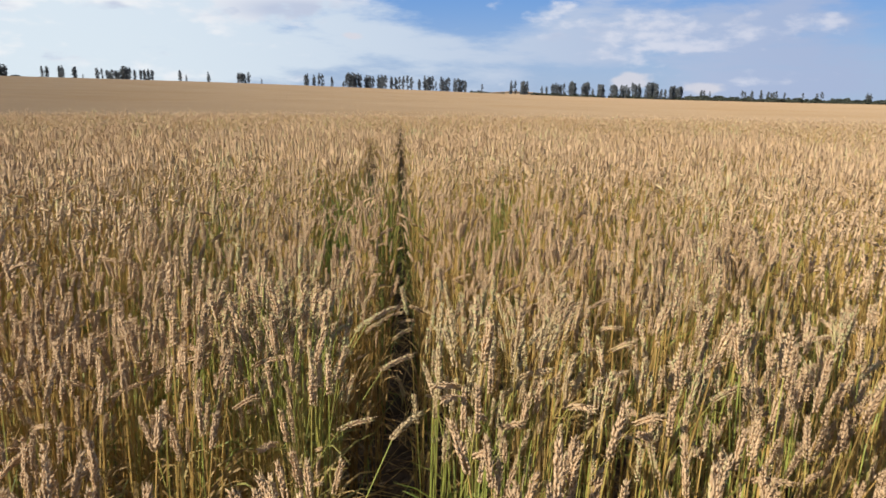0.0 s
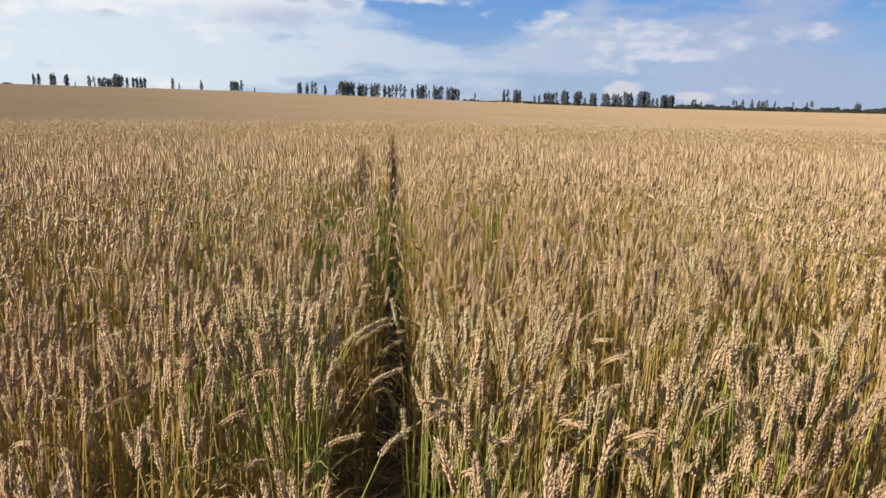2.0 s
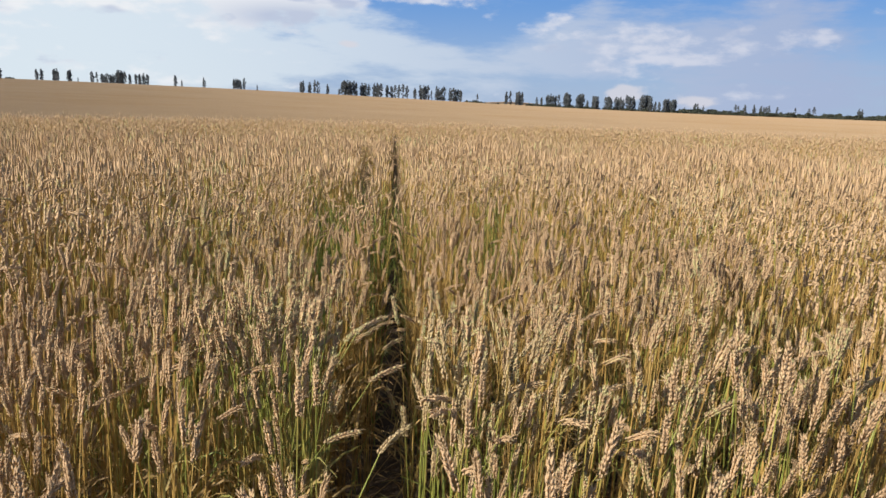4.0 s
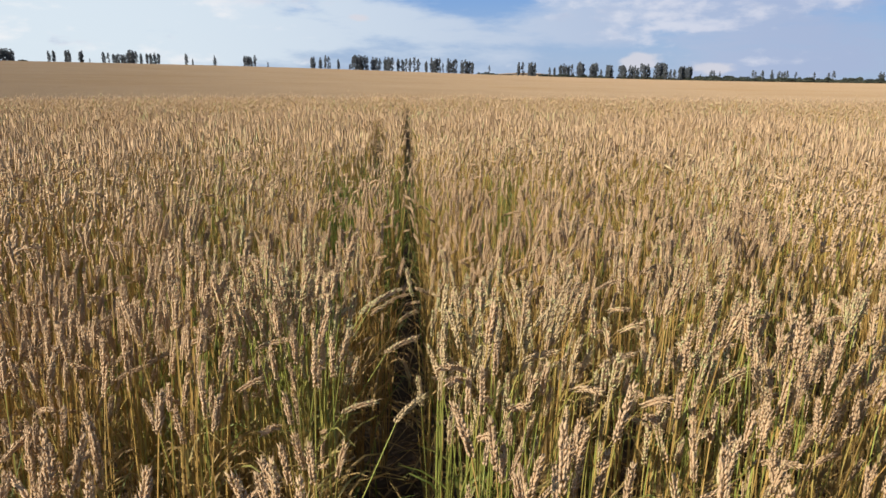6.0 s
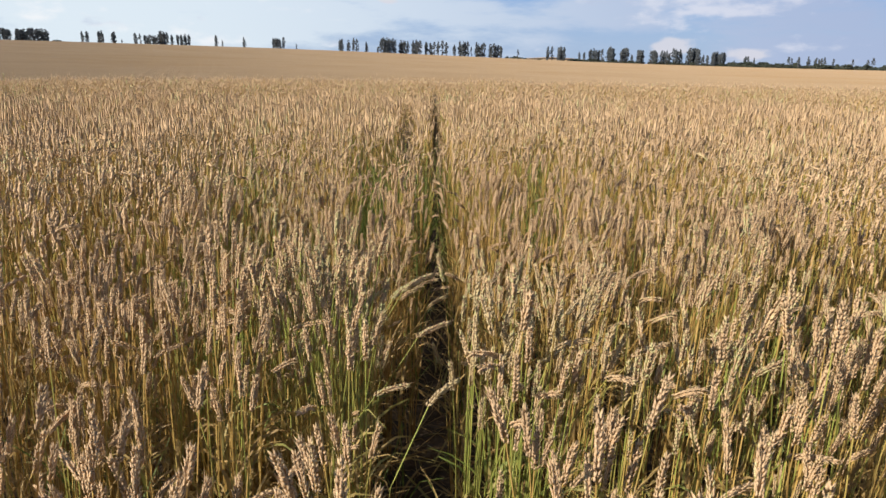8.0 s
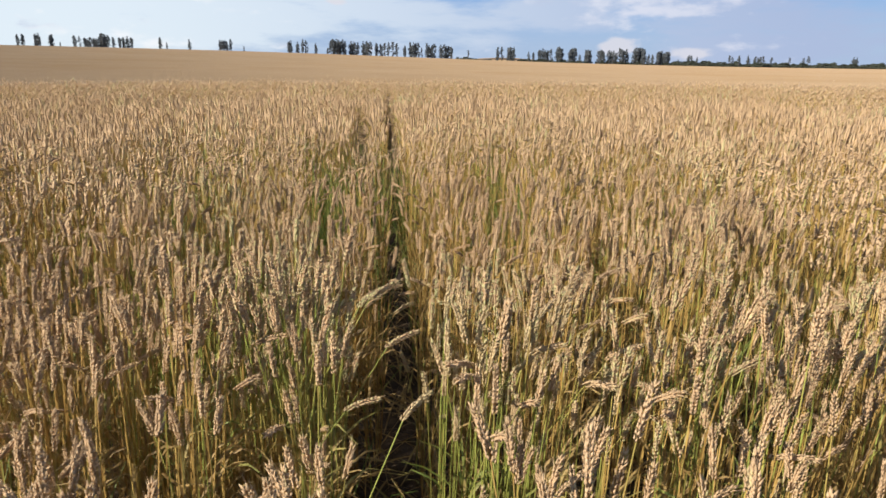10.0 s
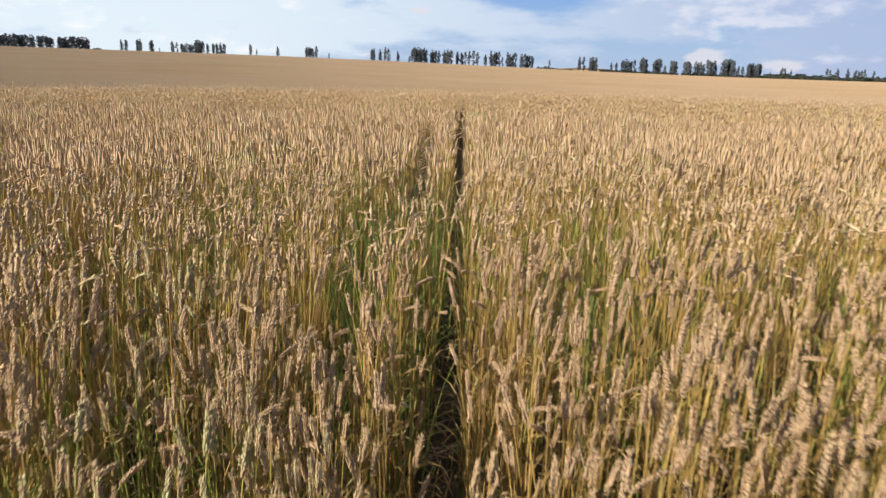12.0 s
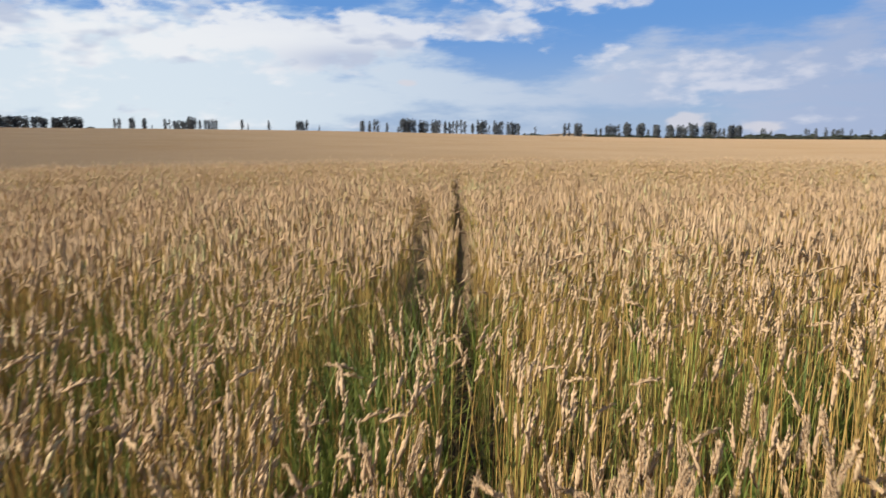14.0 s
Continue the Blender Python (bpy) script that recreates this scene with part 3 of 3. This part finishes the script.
def bush_meshes(k):
    rng = random.Random(500 + k)
    wood, leaves = [], []
    for i in range(5):
        a = rng.uniform(0, 6.283)
        wood.append(limb((0, 0, -0.8), (math.cos(a) * 1.2, math.sin(a) * 1.2, 2.0), 0.1, 0.03))
    for i in range(40):
        a, d, z = rng.uniform(0, 6.283), rng.random() ** 0.6, rng.random()
        v, t = clump(rng.uniform(0.4, 0.85), rng)
        leaves.append((v + np.array([math.cos(a) * d * 2.6, math.sin(a) * d * 1.8, 0.4 + z * 3.0 * (1 - 0.6 * d * d)]), t))
    return mesh_of("stems", *joined(wood), BARK), mesh_of("crown", *joined(leaves), SCRUB, False)


POPLARS = [poplar_meshes(k) for k in range(8)]
BUSHES = [bush_meshes(k) for k in range(4)]
tree_rng = random.Random(77)


def on_crest(az, back=6.0):
    x, y = (CREST + back) * math.sin(radians(az)), (CREST + back) * math.cos(radians(az))
    return x, y, float(terrain(x, y))


def plant_tree(az, high, wide=1.0, low=False):
    """A tree of that height on the crest, at an azimuth in degrees."""
    ob = new("bush" if low else "poplar")
    x, y, z = on_crest(az, tree_rng.uniform(2, 14))
    base = 4.0 if low else 16.0
    s = high / base * 1.06
    wide *= 1.14
    ob.matrix_basis = Matrix.Translation((x, y, z)) @ Matrix.Rotation(tree_rng.uniform(0, 6.28), 4, "Z") @ Matrix.Diagonal((s * wide, s * wide, s, 1))
    if low:
        stems, crown = BUSHES[tree_rng.randrange(len(BUSHES))]
        tagged(ob, "low dark green bush on the field's far edge", "bush", "bushes on the skyline")
        part("stems", stems, ob)
        part("crown", crown, ob)
    else:
        trunk, limbs, crown = POPLARS[tree_rng.randrange(len(POPLARS))]
        tagged(ob, "slender dark poplar on the skyline, blue-grey with haze" if high > 11 else "small dark poplar on the skyline", "tree", "poplars on the skyline")
        part("trunk", trunk, ob)
        part("branchwork", limbs, ob, kind="stuff")
        part("crown", crown, ob)


def poplar_row(az0, az1, count, high, vary=0.07, wide=1.0):
    if count > 2:
        count = round(count * 1.3)
    for i in range(count):
        f = i / max(1, count - 1)
        plant_tree(az0 + (az1 - az0) * f, high * tree_rng.uniform(1 - vary, 1 + vary), wide)


def bush_row(az0, az1, count, high):
    for i in range(count):
        plant_tree(az0 + (az1 - az0) * (i + 0.5) / count, high * tree_rng.uniform(0.75, 1.2), tree_rng.uniform(1.0, 1.5), low=True)


def make_trees():
    # the belt's western groups
    poplar_row(-43.3, -41.0, 9, 10, wide=1.8)
    poplar_row(-40.4, -40.4, 1, 9)
    bush_row(-39.9, -39.5, 2, 4)
    poplar_row(-38.5, -38.2, 2, 6, wide=1.3)
    poplar_row(-37.6, -35.7, 7, 10.5, wide=1.9)
    poplar_row(-35.2, -34.5, 3, 10, wide=1.8)
    poplar_row(-33.9, -32.3, 6, 10, wide=1.9)
    bush_row(-31.7, -31.3, 2, 2.5)
    poplar_row(-29.95, -29.65, 2, 10.2)
    poplar_row(-28.85, -28.7, 2, 10.5)
    poplar_row(-27.95, -27.85, 2, 10.5)
    poplar_row(-27.35, -27.35, 1, 4, wide=0.8)
    poplar_row(-26.45, -26.1, 2, 10)
    poplar_row(-25.75, -25.0, 4, 8.5, wide=1.3)
    poplar_row(-24.8, -24.25, 4, 11.5, wide=1.1)
    poplar_row(-23.9, -23.9, 1, 9.5)
    poplar_row(-23.5, -22.7, 3, 10)
    poplar_row(-20.72, -20.72, 1, 10.5)
    poplar_row(-20.25, -20.25, 1, 6.5, wide=0.7)
    poplar_row(-18.65, -18.65, 1, 9)
    # the middle
    poplar_row(-16.4, -15.95, 3, 9.5)
    poplar_row(-15.62, -15.62, 1, 11.5)
    poplar_row(-14.65, -14.65, 1, 5.5, wide=0.8)
    poplar_row(-11.2, -11.05, 2, 11.5)
    poplar_row(-10.5, -10.5, 1, 10.5)
    poplar_row(-10.1, -9.85, 2, 12)
    poplar_row(-9.1, -9.1, 1, 10)
    poplar_row(-8.15, -8.15, 1, 6.5)
    poplar_row(-7.9, -6.8, 6, 13.5)
    poplar_row(-6.35, -5.75, 3, 12.5)
    poplar_row(-5.25, -4.75, 3, 13.5)
    poplar_row(-4.25, -2.6, 5, 13)
    poplar_row(-1.97, -1.97, 1, 11.5)
    poplar_row(-1.5, -0.85, 3, 13.5)
    poplar_row(-0.58, -0.58, 1, 10, wide=0.8)
    poplar_row(-0.15, 0.5, 3, 13.5)
    poplar_row(1.0, 1.8, 4, 12.5)
    bush_row(2.2, 4.0, 6, 3)
    poplar_row(3.2, 3.2, 1, 8.5)
    bush_row(4.6, 5.1, 2, 1.8)
    # the eastern end
    poplar_row(5.6, 5.95, 2, 12.5)
    poplar_row(6.45, 6.9, 3, 13.5)
    bush_row(7.4, 9.0, 6, 4)
    poplar_row(8.1, 8.5, 2, 9.5)
    poplar_row(9.0, 9.85, 4, 12.5)
    poplar_row(10.4, 10.75, 3, 14.5)
    bush_row(8.8, 13.0, 16, 3.8)
    poplar_row(11.45, 11.85, 3, 14)
    poplar_row(12.2, 12.2, 1, 9)
    poplar_row(12.65, 13.0, 3, 13)
    poplar_row(13.65, 14.05, 3, 13)
    poplar_row(14.45, 15.0, 3, 12)
    poplar_row(15.3, 15.8, 3, 14)
    bush_row(13.6, 19.0, 22, 3.9)
    poplar_row(16.4, 17.15, 5, 15, wide=1.1)
    poplar_row(17.5, 17.8, 2, 10.5)
    poplar_row(18.2, 18.95, 5, 12.5)
    poplar_row(19.7, 19.7, 1, 7, wide=0.6)
    bush_row(19.4, 34.0, 110, 5.2)
    poplar_row(20.5, 20.65, 2, 10)
    poplar_row(21.1, 21.1, 1, 8.5, wide=0.7)
    poplar_row(23.4, 23.6, 2, 9.5)
    poplar_row(24.05, 24.05, 1, 10.5)
    poplar_row(24.7, 24.7, 1, 10.5)
    poplar_row(25.2, 25.7, 3, 9.5)
    poplar_row(26.3, 26.3, 1, 9.5)
    poplar_row(27.5, 27.5, 1, 8.5)
    poplar_row(28.4, 28.7, 2, 9.5)
    poplar_row(31.6, 31.7, 2, 9.5)


make_trees()
make_litter()
make_undergrowth()
make_wheat()
